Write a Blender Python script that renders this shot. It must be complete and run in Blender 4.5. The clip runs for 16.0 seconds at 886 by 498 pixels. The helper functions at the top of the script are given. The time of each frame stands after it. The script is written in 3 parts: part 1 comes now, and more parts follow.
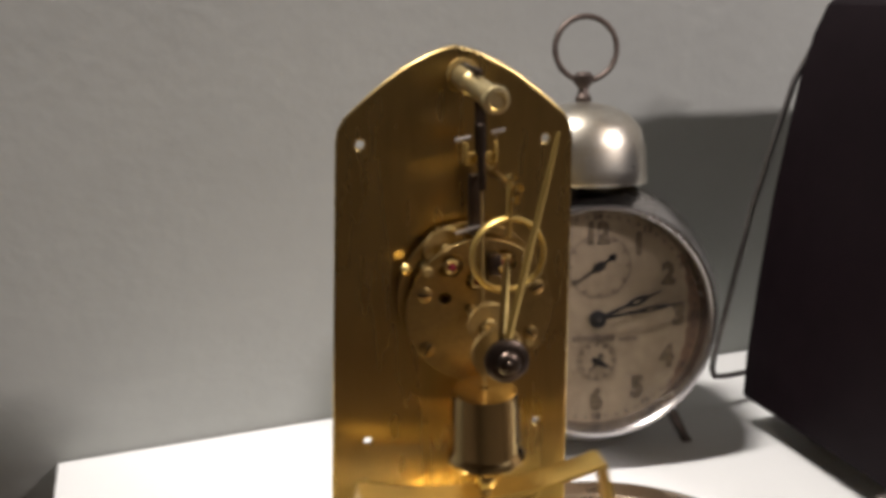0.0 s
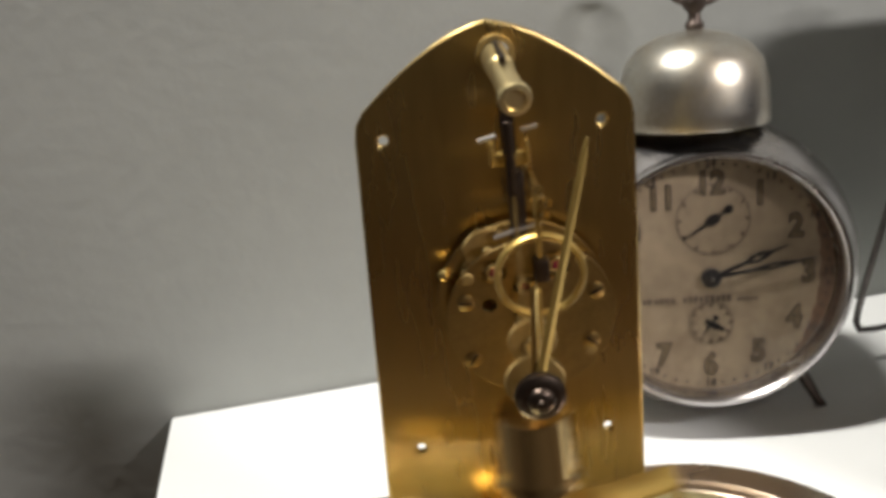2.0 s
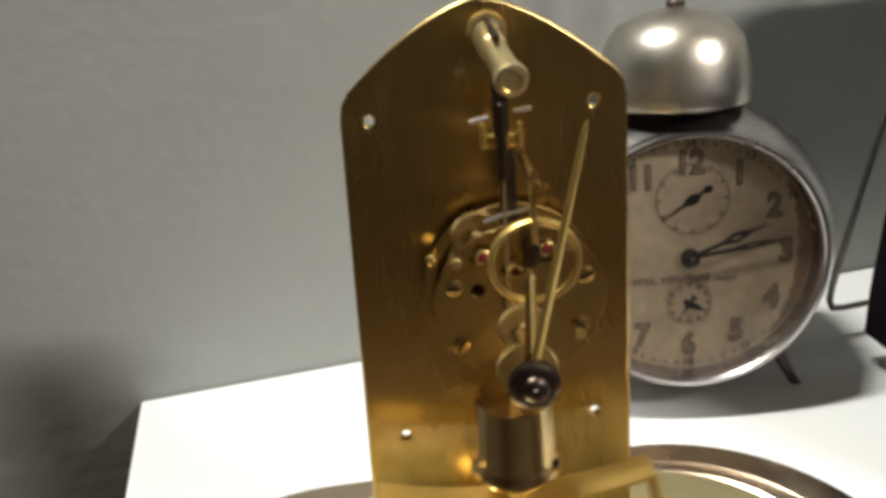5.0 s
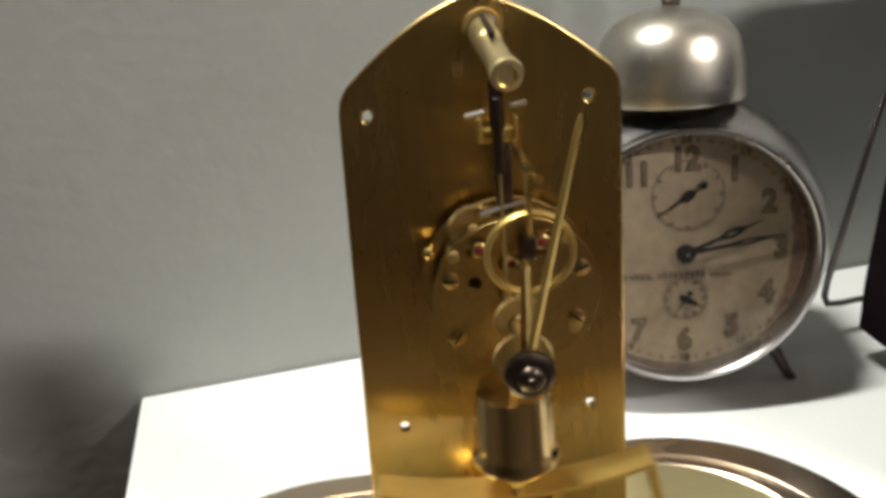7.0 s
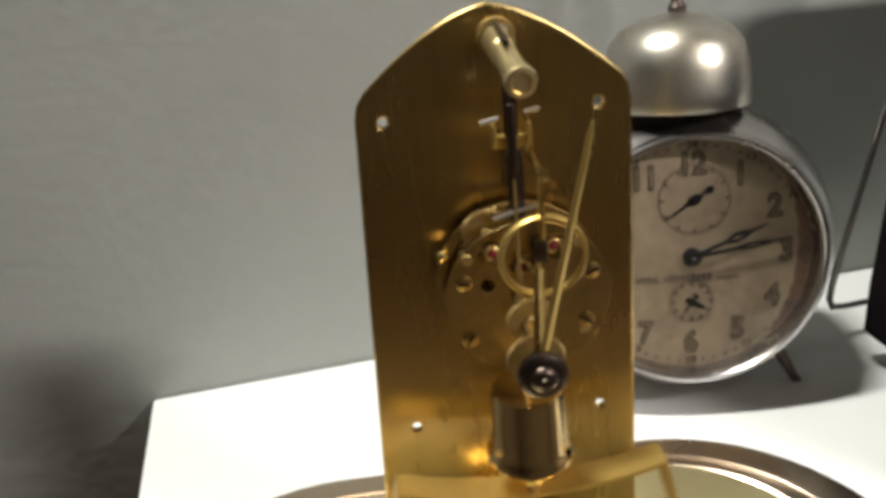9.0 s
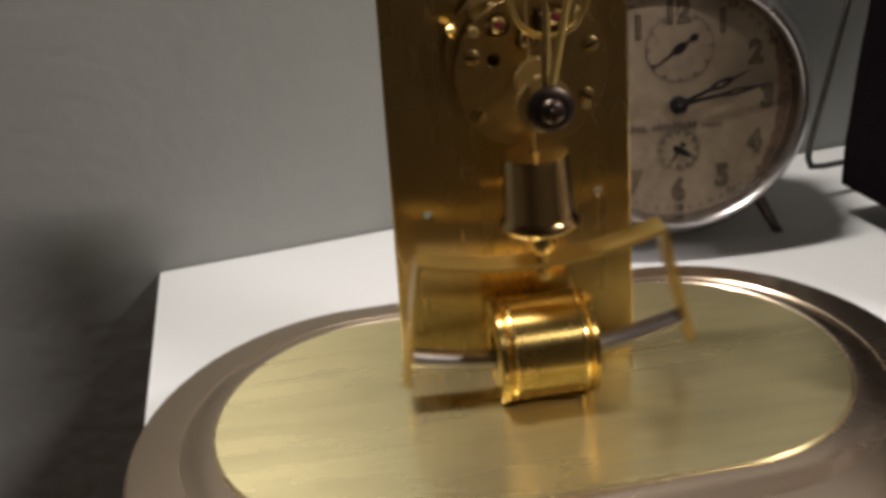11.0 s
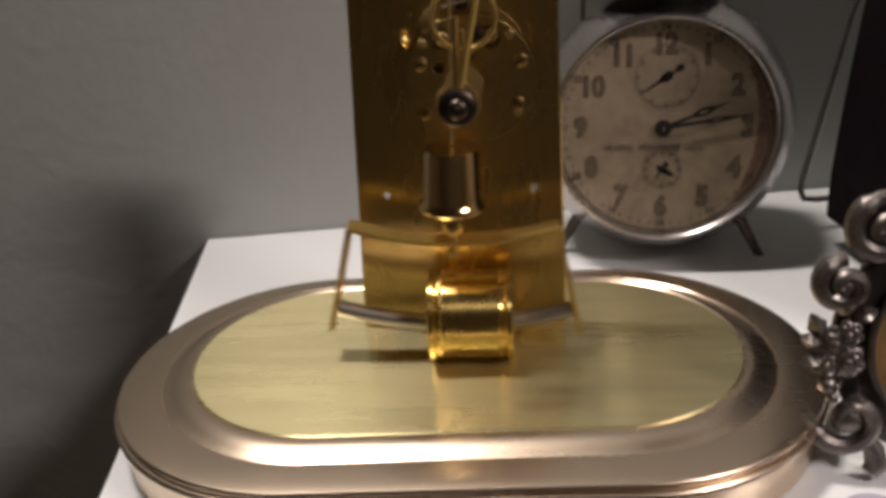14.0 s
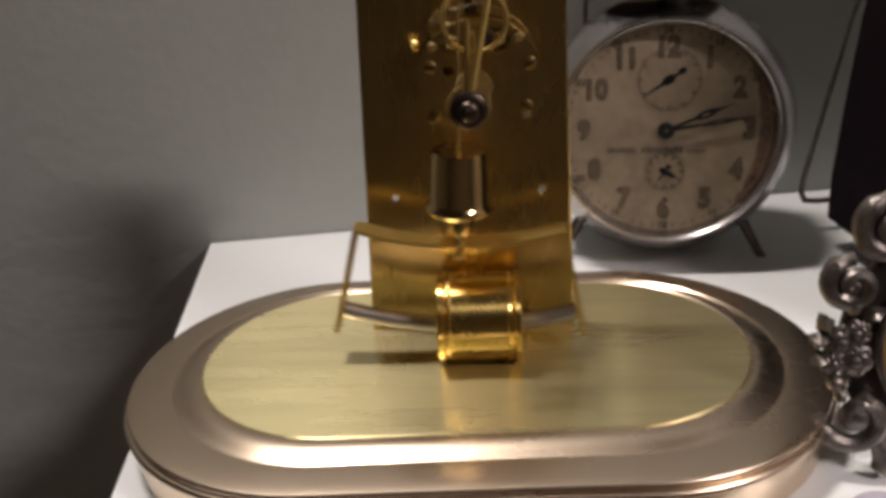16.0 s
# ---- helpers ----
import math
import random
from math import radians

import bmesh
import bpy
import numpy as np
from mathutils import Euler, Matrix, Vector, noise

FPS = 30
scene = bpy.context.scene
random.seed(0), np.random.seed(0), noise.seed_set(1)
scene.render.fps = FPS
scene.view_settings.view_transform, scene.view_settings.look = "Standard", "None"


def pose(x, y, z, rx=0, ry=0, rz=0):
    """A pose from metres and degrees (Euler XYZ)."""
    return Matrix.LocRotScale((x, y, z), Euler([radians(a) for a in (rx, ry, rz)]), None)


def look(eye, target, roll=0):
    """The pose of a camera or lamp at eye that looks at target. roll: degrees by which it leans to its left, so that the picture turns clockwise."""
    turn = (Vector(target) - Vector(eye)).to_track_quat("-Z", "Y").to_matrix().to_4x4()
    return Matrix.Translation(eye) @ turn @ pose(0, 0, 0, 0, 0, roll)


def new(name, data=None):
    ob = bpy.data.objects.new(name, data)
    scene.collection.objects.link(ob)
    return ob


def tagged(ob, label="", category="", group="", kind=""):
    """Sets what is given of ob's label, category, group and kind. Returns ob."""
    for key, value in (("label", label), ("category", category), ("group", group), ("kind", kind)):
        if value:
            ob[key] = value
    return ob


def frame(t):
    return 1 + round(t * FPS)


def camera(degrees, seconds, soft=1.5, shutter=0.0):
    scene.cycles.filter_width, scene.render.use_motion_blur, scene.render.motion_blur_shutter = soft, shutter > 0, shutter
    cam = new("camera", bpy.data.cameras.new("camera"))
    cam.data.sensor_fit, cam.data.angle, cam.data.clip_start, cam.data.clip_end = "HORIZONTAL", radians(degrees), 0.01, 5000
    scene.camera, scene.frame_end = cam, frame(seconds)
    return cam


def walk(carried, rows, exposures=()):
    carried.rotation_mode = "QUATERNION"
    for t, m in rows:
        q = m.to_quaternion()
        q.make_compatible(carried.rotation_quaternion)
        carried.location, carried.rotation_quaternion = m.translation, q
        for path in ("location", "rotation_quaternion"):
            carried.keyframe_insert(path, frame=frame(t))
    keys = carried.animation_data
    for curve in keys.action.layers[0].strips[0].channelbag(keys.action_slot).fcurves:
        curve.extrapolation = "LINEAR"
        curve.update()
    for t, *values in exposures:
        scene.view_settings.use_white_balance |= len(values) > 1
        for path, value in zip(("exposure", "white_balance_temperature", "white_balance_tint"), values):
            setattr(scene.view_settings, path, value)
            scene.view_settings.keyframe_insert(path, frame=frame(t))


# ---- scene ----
cam = camera(54.1, 16.0, 4.2, 0.9)
PATH = [
    (0, (-0.057, -0.246, 0.222), (0.348, 1.624, -0.36), 0.1),
    (0.5, (-0.029, -0.261, 0.225), (0.161, 1.642, -0.36), -2.7),
    (1, (0.001, -0.263, 0.224), (-0.013, 1.645, -0.373), -5.0),
    (1.5, (-0.003, -0.232, 0.234), (-0.039, 1.637, -0.475), -5.8),
    (2, (-0.015, -0.213, 0.241), (-0.02, 1.616, -0.568), -5.9),
    (2.5, (-0.019, -0.209, 0.243), (0.003, 1.597, -0.614), -5.7),
    (3, (-0.02, -0.214, 0.248), (0.054, 1.583, -0.627), -5.3),
    (3.5, (-0.021, -0.206, 0.242), (0.054, 1.597, -0.621), -5.3),
    (4, (-0.022, -0.206, 0.241), (0.058, 1.593, -0.629), -5.0),
    (6.3, (-0.02, -0.208, 0.242), (0.052, 1.592, -0.627), -5.0),
    (6.5, (-0.02, -0.209, 0.241), (0.054, 1.592, -0.626), -5.0),
    (7, (-0.021, -0.21, 0.241), (0.056, 1.59, -0.627), -5.0),
    (7.5, (-0.022, -0.212, 0.242), (0.053, 1.589, -0.625), -5.0),
    (8, (-0.02, -0.212, 0.242), (0.053, 1.591, -0.621), -5.0),
    (8.5, (-0.02, -0.213, 0.243), (0.05, 1.591, -0.618), -5.1),
    (9, (-0.024, -0.214, 0.243), (0.048, 1.591, -0.616), -5.1),
    (9.5, (-0.034, -0.226, 0.227), (0.056, 1.576, -0.636), -4.8),
    (10, (-0.041, -0.248, 0.202), (0.089, 1.532, -0.7), -4.6),
    (10.2, (-0.042, -0.25, 0.195), (0.097, 1.535, -0.696), -5.3),
    (12.3, (-0.022, -0.286, 0.199), (-0.006, 1.509, -0.684), -4.3),
    (12.5, (-0.004, -0.301, 0.196), (-0.067, 1.506, -0.66), -3.4),
    (13, (0.013, -0.31, 0.197), (-0.114, 1.502, -0.639), -1.7),
    (13.5, (0.015, -0.307, 0.196), (-0.128, 1.507, -0.634), -3.0),
    (14, (0.017, -0.307, 0.199), (-0.13, 1.51, -0.623), -3.6),
    (14.5, (0.015, -0.308, 0.199), (-0.127, 1.511, -0.619), -3.7),
    (15, (0.014, -0.307, 0.198), (-0.125, 1.513, -0.619), -3.6),
    (15.5, (0.012, -0.307, 0.199), (-0.125, 1.511, -0.625), -3.6),
    (16, (0.011, -0.309, 0.199), (-0.118, 1.513, -0.614), -3.6),
]
walk(cam, [(t, look(eye, target, roll)) for t, eye, target, roll in PATH],
     [(0, 0.0, 6700, 17), (1.2, 0.05, 6700, 16), (2, 0.07, 6600, 11), (3, 0.08, 6600, 9), (9.5, 0.06, 6600, 8), (10.0, -0.24, 6650, 10), (10.3, -0.40, 6700, 12), (12.3, -0.82, 6850, 20), (13.5, -0.74, 6850, 20), (16, -0.68, 6850, 20)])


# ---------------------------------------------------------------- world and lamps
world = bpy.data.worlds.new("room_air")
scene.world = world
world.use_nodes = True
world.node_tree.nodes["Background"].inputs[0].default_value = (0.9, 0.95, 1.0, 1)
world.node_tree.nodes["Background"].inputs[1].default_value = 0.02


def area_lamp(name, eye, target, size, size_y, watts, color):
    data = bpy.data.lights.new(name, "AREA")
    data.shape, data.size, data.size_y, data.energy, data.color = "ELLIPSE", size, size_y, watts, color
    ob = new(name, data)
    ob.matrix_world = look(eye, target)
    return ob


area_lamp("overhead_lamp", (-0.36, 0.080, 1.33), (0.0, 0.06, 0.0), 0.08, 0.32, 23.0, (1.0, 0.985, 0.93))
area_lamp("side_lamp", (1.36, -1.02, 1.30), (1.36, 0.05, 0.08), 0.66, 0.07, 45.5, (1.0, 0.96, 0.95))


# ---------------------------------------------------------------- materials
def material(name, color, rough=0.5, metal=0.0, spots=0.0, scale=60.0, bump=0.0, bump_scale=300.0,
             stretch=(1, 1, 1), rough_var=0.0, dark=None, coat=0.0, fine_part=0.45):
    m = bpy.data.materials.new(name)
    m.use_nodes = True
    nt = m.node_tree
    b = nt.nodes["Principled BSDF"]
    b.inputs["Base Color"].default_value = (*color, 1)
    b.inputs["Roughness"].default_value = rough
    b.inputs["Metallic"].default_value = metal
    b.inputs["Coat Weight"].default_value = coat
    tc = nt.nodes.new("ShaderNodeTexCoord")
    mp = nt.nodes.new("ShaderNodeMapping")
    mp.inputs["Scale"].default_value = stretch
    nt.links.new(tc.outputs["Object"], mp.inputs["Vector"])

    def noise_tex(sc, detail=4.0):
        n = nt.nodes.new("ShaderNodeTexNoise")
        n.inputs["Scale"].default_value, n.inputs["Detail"].default_value = sc, detail
        nt.links.new(mp.outputs["Vector"], n.inputs["Vector"])
        return n.outputs["Fac"]

    if spots:
        coarse, fine = noise_tex(scale), noise_tex(scale * 7, 6.0)
        add = nt.nodes.new("ShaderNodeMath")
        add.operation = "MULTIPLY_ADD"
        add.inputs[1].default_value = fine_part
        nt.links.new(fine, add.inputs[0])
        nt.links.new(coarse, add.inputs[2])
        ramp = nt.nodes.new("ShaderNodeMapRange")
        ramp.inputs["From Min"].default_value, ramp.inputs["From Max"].default_value = 0.5, 1.0
        nt.links.new(add.outputs[0], ramp.inputs["Value"])
        mix = nt.nodes.new("ShaderNodeMix")
        mix.data_type = "RGBA"
        mix.inputs["A"].default_value = (*color, 1)
        low = dark if dark else tuple(c * (1 - spots) for c in color)
        mix.inputs["B"].default_value = (*low, 1)
        nt.links.new(ramp.outputs["Result"], mix.inputs["Factor"])
        nt.links.new(mix.outputs["Result"], b.inputs["Base Color"])
        if rough_var:
            rr = nt.nodes.new("ShaderNodeMapRange")
            rr.inputs["From Min"].default_value, rr.inputs["From Max"].default_value = 0.45, 1.0
            rr.inputs["To Min"].default_value, rr.inputs["To Max"].default_value = rough, rough + rough_var
            nt.links.new(add.outputs[0], rr.inputs["Value"])
            nt.links.new(rr.outputs["Result"], b.inputs["Roughness"])
    if bump:
        bp = nt.nodes.new("ShaderNodeBump")
        bp.inputs["Strength"].default_value = bump
        bp.inputs["Distance"].default_value = 0.0004
        nt.links.new(noise_tex(bump_scale, 5.0), bp.inputs["Height"])
        nt.links.new(bp.outputs["Normal"], b.inputs["Normal"])
    return m


def brushed(m, amount):
    """Stretch the gloss across the brush strokes, along u of the brush map."""
    nt = m.node_tree
    tan = nt.nodes.new("ShaderNodeTangent")
    tan.direction_type, tan.uv_map = "UV_MAP", "brush"
    b = nt.nodes["Principled BSDF"]
    b.inputs["Anisotropic"].default_value = amount
    nt.links.new(tan.outputs["Tangent"], b.inputs["Tangent"])
    return m


def brush_map(bm, u, v):
    """Lay the brush map over a mesh, with u and v along two of its axes."""
    lay = bm.loops.layers.uv.new("brush")
    for f in bm.faces:
        for lp in f.loops:
            lp[lay].uv = (lp.vert.co[u] * 10, lp.vert.co[v] * 10)
    return bm


BRASS_PLATE = brushed(material("brass_plate", (0.72, 0.520, 0.205), 0.23, 1.0, 0.42, 26, 0.0, 260, (1, 1, 0.2), 0.10), 0.7)
BRASS_BASE = material("brass_base", (0.80, 0.645, 0.485), 0.24, 1.0, 0.22, 18, 0.0, 300, (0.5, 1, 1), 0.08, fine_part=0.15)
BRASS_PANEL = brushed(material("brass_panel", (0.97, 0.86, 0.47), 0.23, 0.92, 0.42, 26, 0.0, 300, (0.12, 1, 1), 0.14, fine_part=0.35), 0.75)
BRASS = material("brass_bright", (0.83, 0.60, 0.22), 0.17, 1.0, 0.15, 120, 0.05, 700, rough_var=0.08)
BRASS_DULL = material("brass_dull", (0.52, 0.38, 0.16), 0.46, 1.0, 0.3, 150, 0.1, 600, rough_var=0.1)
BRASS_GOLD = material("brass_polished", (0.90, 0.66, 0.31), 0.09, 1.0, 0.12, 90, 0.03, 400, rough_var=0.06)
STEEL = material("steel_rod", (0.56, 0.52, 0.49), 0.33, 1.0, 0.2, 200, 0.05, 600, rough_var=0.08)
DARK_STEEL = material("dark_steel", (0.10, 0.075, 0.06), 0.32, 1.0, 0.3, 250, 0.08, 700, rough_var=0.1)
NICKEL = material("worn_nickel", (0.55, 0.53, 0.54), 0.20, 1.0, 0.30, 45, 0.03, 300, rough_var=0.10, dark=(0.42, 0.39, 0.35))
NICKEL_BELL = material("bell_nickel", (0.58, 0.57, 0.52), 0.26, 0.97, 0.4, 60, 0.10, 350, rough_var=0.14, dark=(0.42, 0.36, 0.27))
BRASS_SATIN = material("brass_satin", (0.66, 0.46, 0.14), 0.36, 0.9, 0.15, 200, 0.05, 700, rough_var=0.08)
BRASS_POST = material("brass_post", (0.88, 0.72, 0.38), 0.30, 0.95, 0.15, 200, 0.04, 700, rough_var=0.08)
BRASS_DISC = material("brass_disc", (0.56, 0.395, 0.155), 0.27, 1.0, 0.35, 120, 0.06, 500, rough_var=0.1)
BRASS_COIL = brushed(material("brass_coil", (0.86, 0.61, 0.19), 0.24, 1.0, 0.15, 90, 0.01, 400, rough_var=0.06), 0.85)
IRON = material("rusty_iron", (0.13, 0.10, 0.085), 0.5, 0.8, 0.5, 160, 0.3, 500)
DIAL = material("aged_dial", (0.330, 0.255, 0.170), 0.6, 0.0, 0.3, 30, 0.05, 500, dark=(0.165, 0.12, 0.075))
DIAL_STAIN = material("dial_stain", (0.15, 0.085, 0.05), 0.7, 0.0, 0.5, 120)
INK = material("faded_ink", (0.032, 0.022, 0.015), 0.6, 0.0, 0.3, 400)
LUME = material("yellowed_lume", (0.20, 0.145, 0.08), 0.7, 0.0, 0.4, 300)
NUMERAL = material("brown_numeral", (0.034, 0.022, 0.014), 0.6, 0.0, 0.5, 260)
FAINT = material("faint_print", (0.085, 0.062, 0.045), 0.7, 0.0, 0.3, 400)
HAND_BLACK = material("hand_black", (0.02, 0.018, 0.018), 0.3, 0.3, 0.2, 300)
RUBY = material("ruby_jewel", (0.20, 0.02, 0.03), 0.1, 0.0, 0.2, 500, coat=0.6)
PAINT_WALL = material("wall_paint", (0.325, 0.335, 0.312), 0.75, 0.0, 0.10, 9, 0.9, 120)
PAINT_SHELF = material("white_laminate", (0.77, 0.78, 0.77), 0.32, 0.0, 0.03, 8, 0.03, 500)
ROOM = material("room_paint", (0.24, 0.20, 0.165), 0.9, 0.0, 0.15, 1.5)
FLOOR = material("floor_wood", (0.16, 0.10, 0.06), 0.5, 0.0, 0.4, 3, 0.1, 20, (0.2, 1, 1))
def matt(m, level):
    m.node_tree.nodes["Principled BSDF"].inputs["Specular IOR Level"].default_value = level
    return m


BLACK_CASE = material("black_case", (0.007, 0.0036, 0.0052), 0.5, 0.0, 0.3, 60, 0.12, 900, rough_var=0.12)
matt(BLACK_CASE, 0.10)
WIRE = material("wire_metal", (0.24, 0.225, 0.22), 0.36, 1.0, 0.3, 200)
PEWTER = material("tarnished_silver", (0.33, 0.30, 0.27), 0.36, 1.0, 0.5, 130, 0.25, 500, rough_var=0.15, dark=(0.12, 0.10, 0.09))
PEWTER_DARK = material("dark_silver", (0.13, 0.115, 0.11), 0.42, 1.0, 0.4, 130, 0.2, 400)
PICTURE = material("amber_picture", (0.33, 0.20, 0.08), 0.35, 0.0, 0.4, 60)
LILAC = material("lilac_stone", (0.52, 0.49, 0.58), 0.3, 0.0, 0.15, 60)
RUBBER = material("rubber", (0.02, 0.02, 0.02), 0.8, 0.0, 0.2, 200)

GLASS = bpy.data.materials.new("clock_glass")
GLASS.use_nodes = True
gb = GLASS.node_tree.nodes["Principled BSDF"]
gb.inputs["Transmission Weight"].default_value = 1.0
gb.inputs["Roughness"].default_value = 0.03
gb.inputs["IOR"].default_value = 1.02
gb.inputs["Coat Weight"].default_value = 0.2
gb.inputs["Coat Roughness"].default_value = 0.04


# ---------------------------------------------------------------- mesh helpers
def part(name, bm, mat, parent=None, label="", smooth=True, angle=35):
    bmesh.ops.remove_doubles(bm, verts=bm.verts, dist=1e-6)
    bmesh.ops.recalc_face_normals(bm, faces=bm.faces)
    me = bpy.data.meshes.new(name)
    if smooth:
        for f in bm.faces:
            f.smooth = True
        for e in bm.edges:
            if len(e.link_faces) == 2 and e.calc_face_angle(0) > radians(angle):
                e.smooth = False
    bm.to_mesh(me)
    bm.free()
    me.materials.append(mat)
    ob = new(name, me)
    if parent:
        ob.parent = parent
    if label:
        tagged(ob, label)
    return ob


def thing(name, m, label, category, group="", kind=""):
    ob = new(name)
    ob.empty_display_size = 0.01
    ob.matrix_world = m
    return tagged(ob, label, category, group, kind)


def add_box(bm, lo, hi, bevel=0.0, segments=2):
    got = bmesh.ops.create_cube(bm, size=1)
    for v in got["verts"]:
        v.co = Vector([lo[i] + (v.co[i] + 0.5) * (hi[i] - lo[i]) for i in range(3)])
    if bevel:
        edges = {e for v in got["verts"] for e in v.link_edges}
        bmesh.ops.bevel(bm, geom=list(edges), offset=bevel, segments=segments, affect="EDGES", profile=0.5)
    return bm


def box(lo, hi, bevel=0.0, segments=2):
    return add_box(bmesh.new(), lo, hi, bevel, segments)


def add_lathe(bm, profile, origin=(0, 0, 0), axis=(0, 0, 1), n=32):
    """Turn (radius, height) pairs round axis through origin."""
    turn = Vector((0, 0, 1)).rotation_difference(Vector(axis).normalized()).to_matrix()
    o = Vector(origin)
    rings = []
    for r, h in profile:
        if r < 1e-7:
            rings.append([bm.verts.new(o + turn @ Vector((0, 0, h)))])
        else:
            rings.append([bm.verts.new(o + turn @ Vector((r * math.cos(2 * math.pi * k / n), r * math.sin(2 * math.pi * k / n), h))) for k in range(n)])
    for a, b in zip(rings, rings[1:]):
        for k in range(n):
            q = [a[k % len(a)], a[(k + 1) % len(a)], b[(k + 1) % len(b)], b[k % len(b)]]
            q = list(dict.fromkeys(q))
            if len(q) > 2:
                bm.faces.new(q)
    return bm


def lathe(profile, origin=(0, 0, 0), axis=(0, 0, 1), n=32):
    return add_lathe(bmesh.new(), profile, origin, axis, n)


def rod(a, b, r, n=20, chamfer=0.12):
    d = (Vector(b) - Vector(a)).length
    c = r * chamfer
    return lathe([(0, 0), (r - c, 0), (r, c), (r, d - c), (r - c, d), (0, d)], a, Vector(b) - Vector(a), n)


def add_tube(bm, pts, r, n=10, closed=False, flat=None):
    """Sweep a round (or, with flat=(w, h), oval) section along the points."""
    pts = [Vector(p) for p in pts]
    rings, up = [], None
    m = len(pts)
    for i, p in enumerate(pts):
        a = pts[(i - 1) % m] if closed else pts[max(i - 1, 0)]
        b = pts[(i + 1) % m] if closed else pts[min(i + 1, m - 1)]
        t = (b - a).normalized()
        if up is None:
            up = Vector((0, 1, 0)) if abs(t.y) < 0.9 else Vector((0, 0, 1))
        up = (up - t * up.dot(t)).normalized()
        side = t.cross(up)
        rad = r[i] if isinstance(r, (list, tuple)) else r
        w, h = flat if flat else (rad, rad)
        rings.append([bm.verts.new(p + side * (w * math.cos(2 * math.pi * k / n)) + up * (h * math.sin(2 * math.pi * k / n))) for k in range(n)])
    pairs = list(zip(rings, rings[1:])) + ([(rings[-1], rings[0])] if closed else [])
    for a, b in pairs:
        for k in range(n):
            bm.faces.new([a[k], a[(k + 1) % n], b[(k + 1) % n], b[k]])
    if not closed:
        bm.faces.new(rings[0])
        bm.faces.new(list(reversed(rings[-1])))
    return bm


def tube(pts, r, n=10, closed=False, flat=None):
    return add_tube(bmesh.new(), pts, r, n, closed, flat)


def strip(pts, width, thick, axis=(0, 1, 0)):
    """A flat bar of rectangular section along the points, its width along axis."""
    bm = bmesh.new()
    pts = [Vector(p) for p in pts]
    ax = Vector(axis)
    rings = []
    for i, p in enumerate(pts):
        t = (pts[min(i + 1, len(pts) - 1)] - pts[max(i - 1, 0)]).normalized()
        nrm = t.cross(ax).normalized()
        rings.append([bm.verts.new(p + ax * (sx * width / 2) + nrm * (sy * thick / 2)) for sx, sy in ((-1, -1), (1, -1), (1, 1), (-1, 1))])
    for a, b in zip(rings, rings[1:]):
        for k in range(4):
            bm.faces.new([a[k], a[(k + 1) % 4], b[(k + 1) % 4], b[k]])
    bm.faces.new(rings[0])
    bm.faces.new(list(reversed(rings[-1])))
    return bm


def flat_curve(name, loops, depth, bevel=0.0):
    """A sheet in the x-z plane, front face towards -y, cut from outline loops (inner loops are holes)."""
    cu = bpy.data.curves.new(name, "CURVE")
    cu.dimensions, cu.fill_mode = "2D", "BOTH"
    cu.extrude, cu.bevel_depth, cu.bevel_resolution = depth / 2 - bevel, bevel, 2
    for loop in loops:
        s = cu.splines.new("POLY")
        s.points.add(len(loop) - 1)
        for p, (x, z) in zip(s.points, loop):
            p.co = (x, z, 0, 1)
        s.use_cyclic_u = True
    tmp = bpy.data.objects.new(name, cu)
    me = bpy.data.meshes.new_from_object(tmp)
    bpy.data.objects.remove(tmp)
    bpy.data.curves.remove(cu)
    me.transform(pose(0, 0, 0, 90))
    bm = bmesh.new()
    bm.from_mesh(me)
    bpy.data.meshes.remove(me)
    return bm


def lettering(text, size, depth=0.0002, offset=0.0):
    """Text in the x-z plane, centred, read from -y."""
    cu = bpy.data.curves.new("lettering", "FONT")
    cu.body, cu.size, cu.extrude, cu.offset = text, size, depth, offset
    cu.align_x, cu.align_y = "CENTER", "CENTER"
    cu.resolution_u = 3
    tmp = bpy.data.objects.new("lettering", cu)
    me = bpy.data.meshes.new_from_object(tmp)
    bpy.data.objects.remove(tmp)
    bpy.data.curves.remove(cu)
    me.transform(pose(0, 0, 0, 90))
    bm = bmesh.new()
    bm.from_mesh(me)
    bpy.data.meshes.remove(me)
    return bm


def moved(bm, m):
    bmesh.ops.transform(bm, matrix=m, verts=bm.verts)
    return bm


def circle(cx, cz, r, n=28):
    return [(cx + r * math.cos(2 * math.pi * k / n), cz + r * math.sin(2 * math.pi * k / n)) for k in range(n)]


def gear_loop(cx, cz, r, teeth, depth):
    out = []
    for k in range(teeth * 4):
        rr = r if k % 4 in (0, 1) else r - depth
        a = 2 * math.pi * k / (teeth * 4)
        out.append((cx + rr * math.cos(a), cz + rr * math.sin(a)))
    return out


# ---------------------------------------------------------------- the setting
YAW = 7.7
CORNER = (-0.161, 0.159)
LINE = pose(CORNER[0], CORNER[1], 0, 0, 0, YAW)


def setting(name, lo, hi, mat, label, m=None, bevel=0.0):
    ob = part(name, box(lo, hi, bevel), mat, smooth=bool(bevel))
    ob.matrix_world = m if m else Matrix()
    return tagged(ob, label, name.split("_")[0], kind="structure")


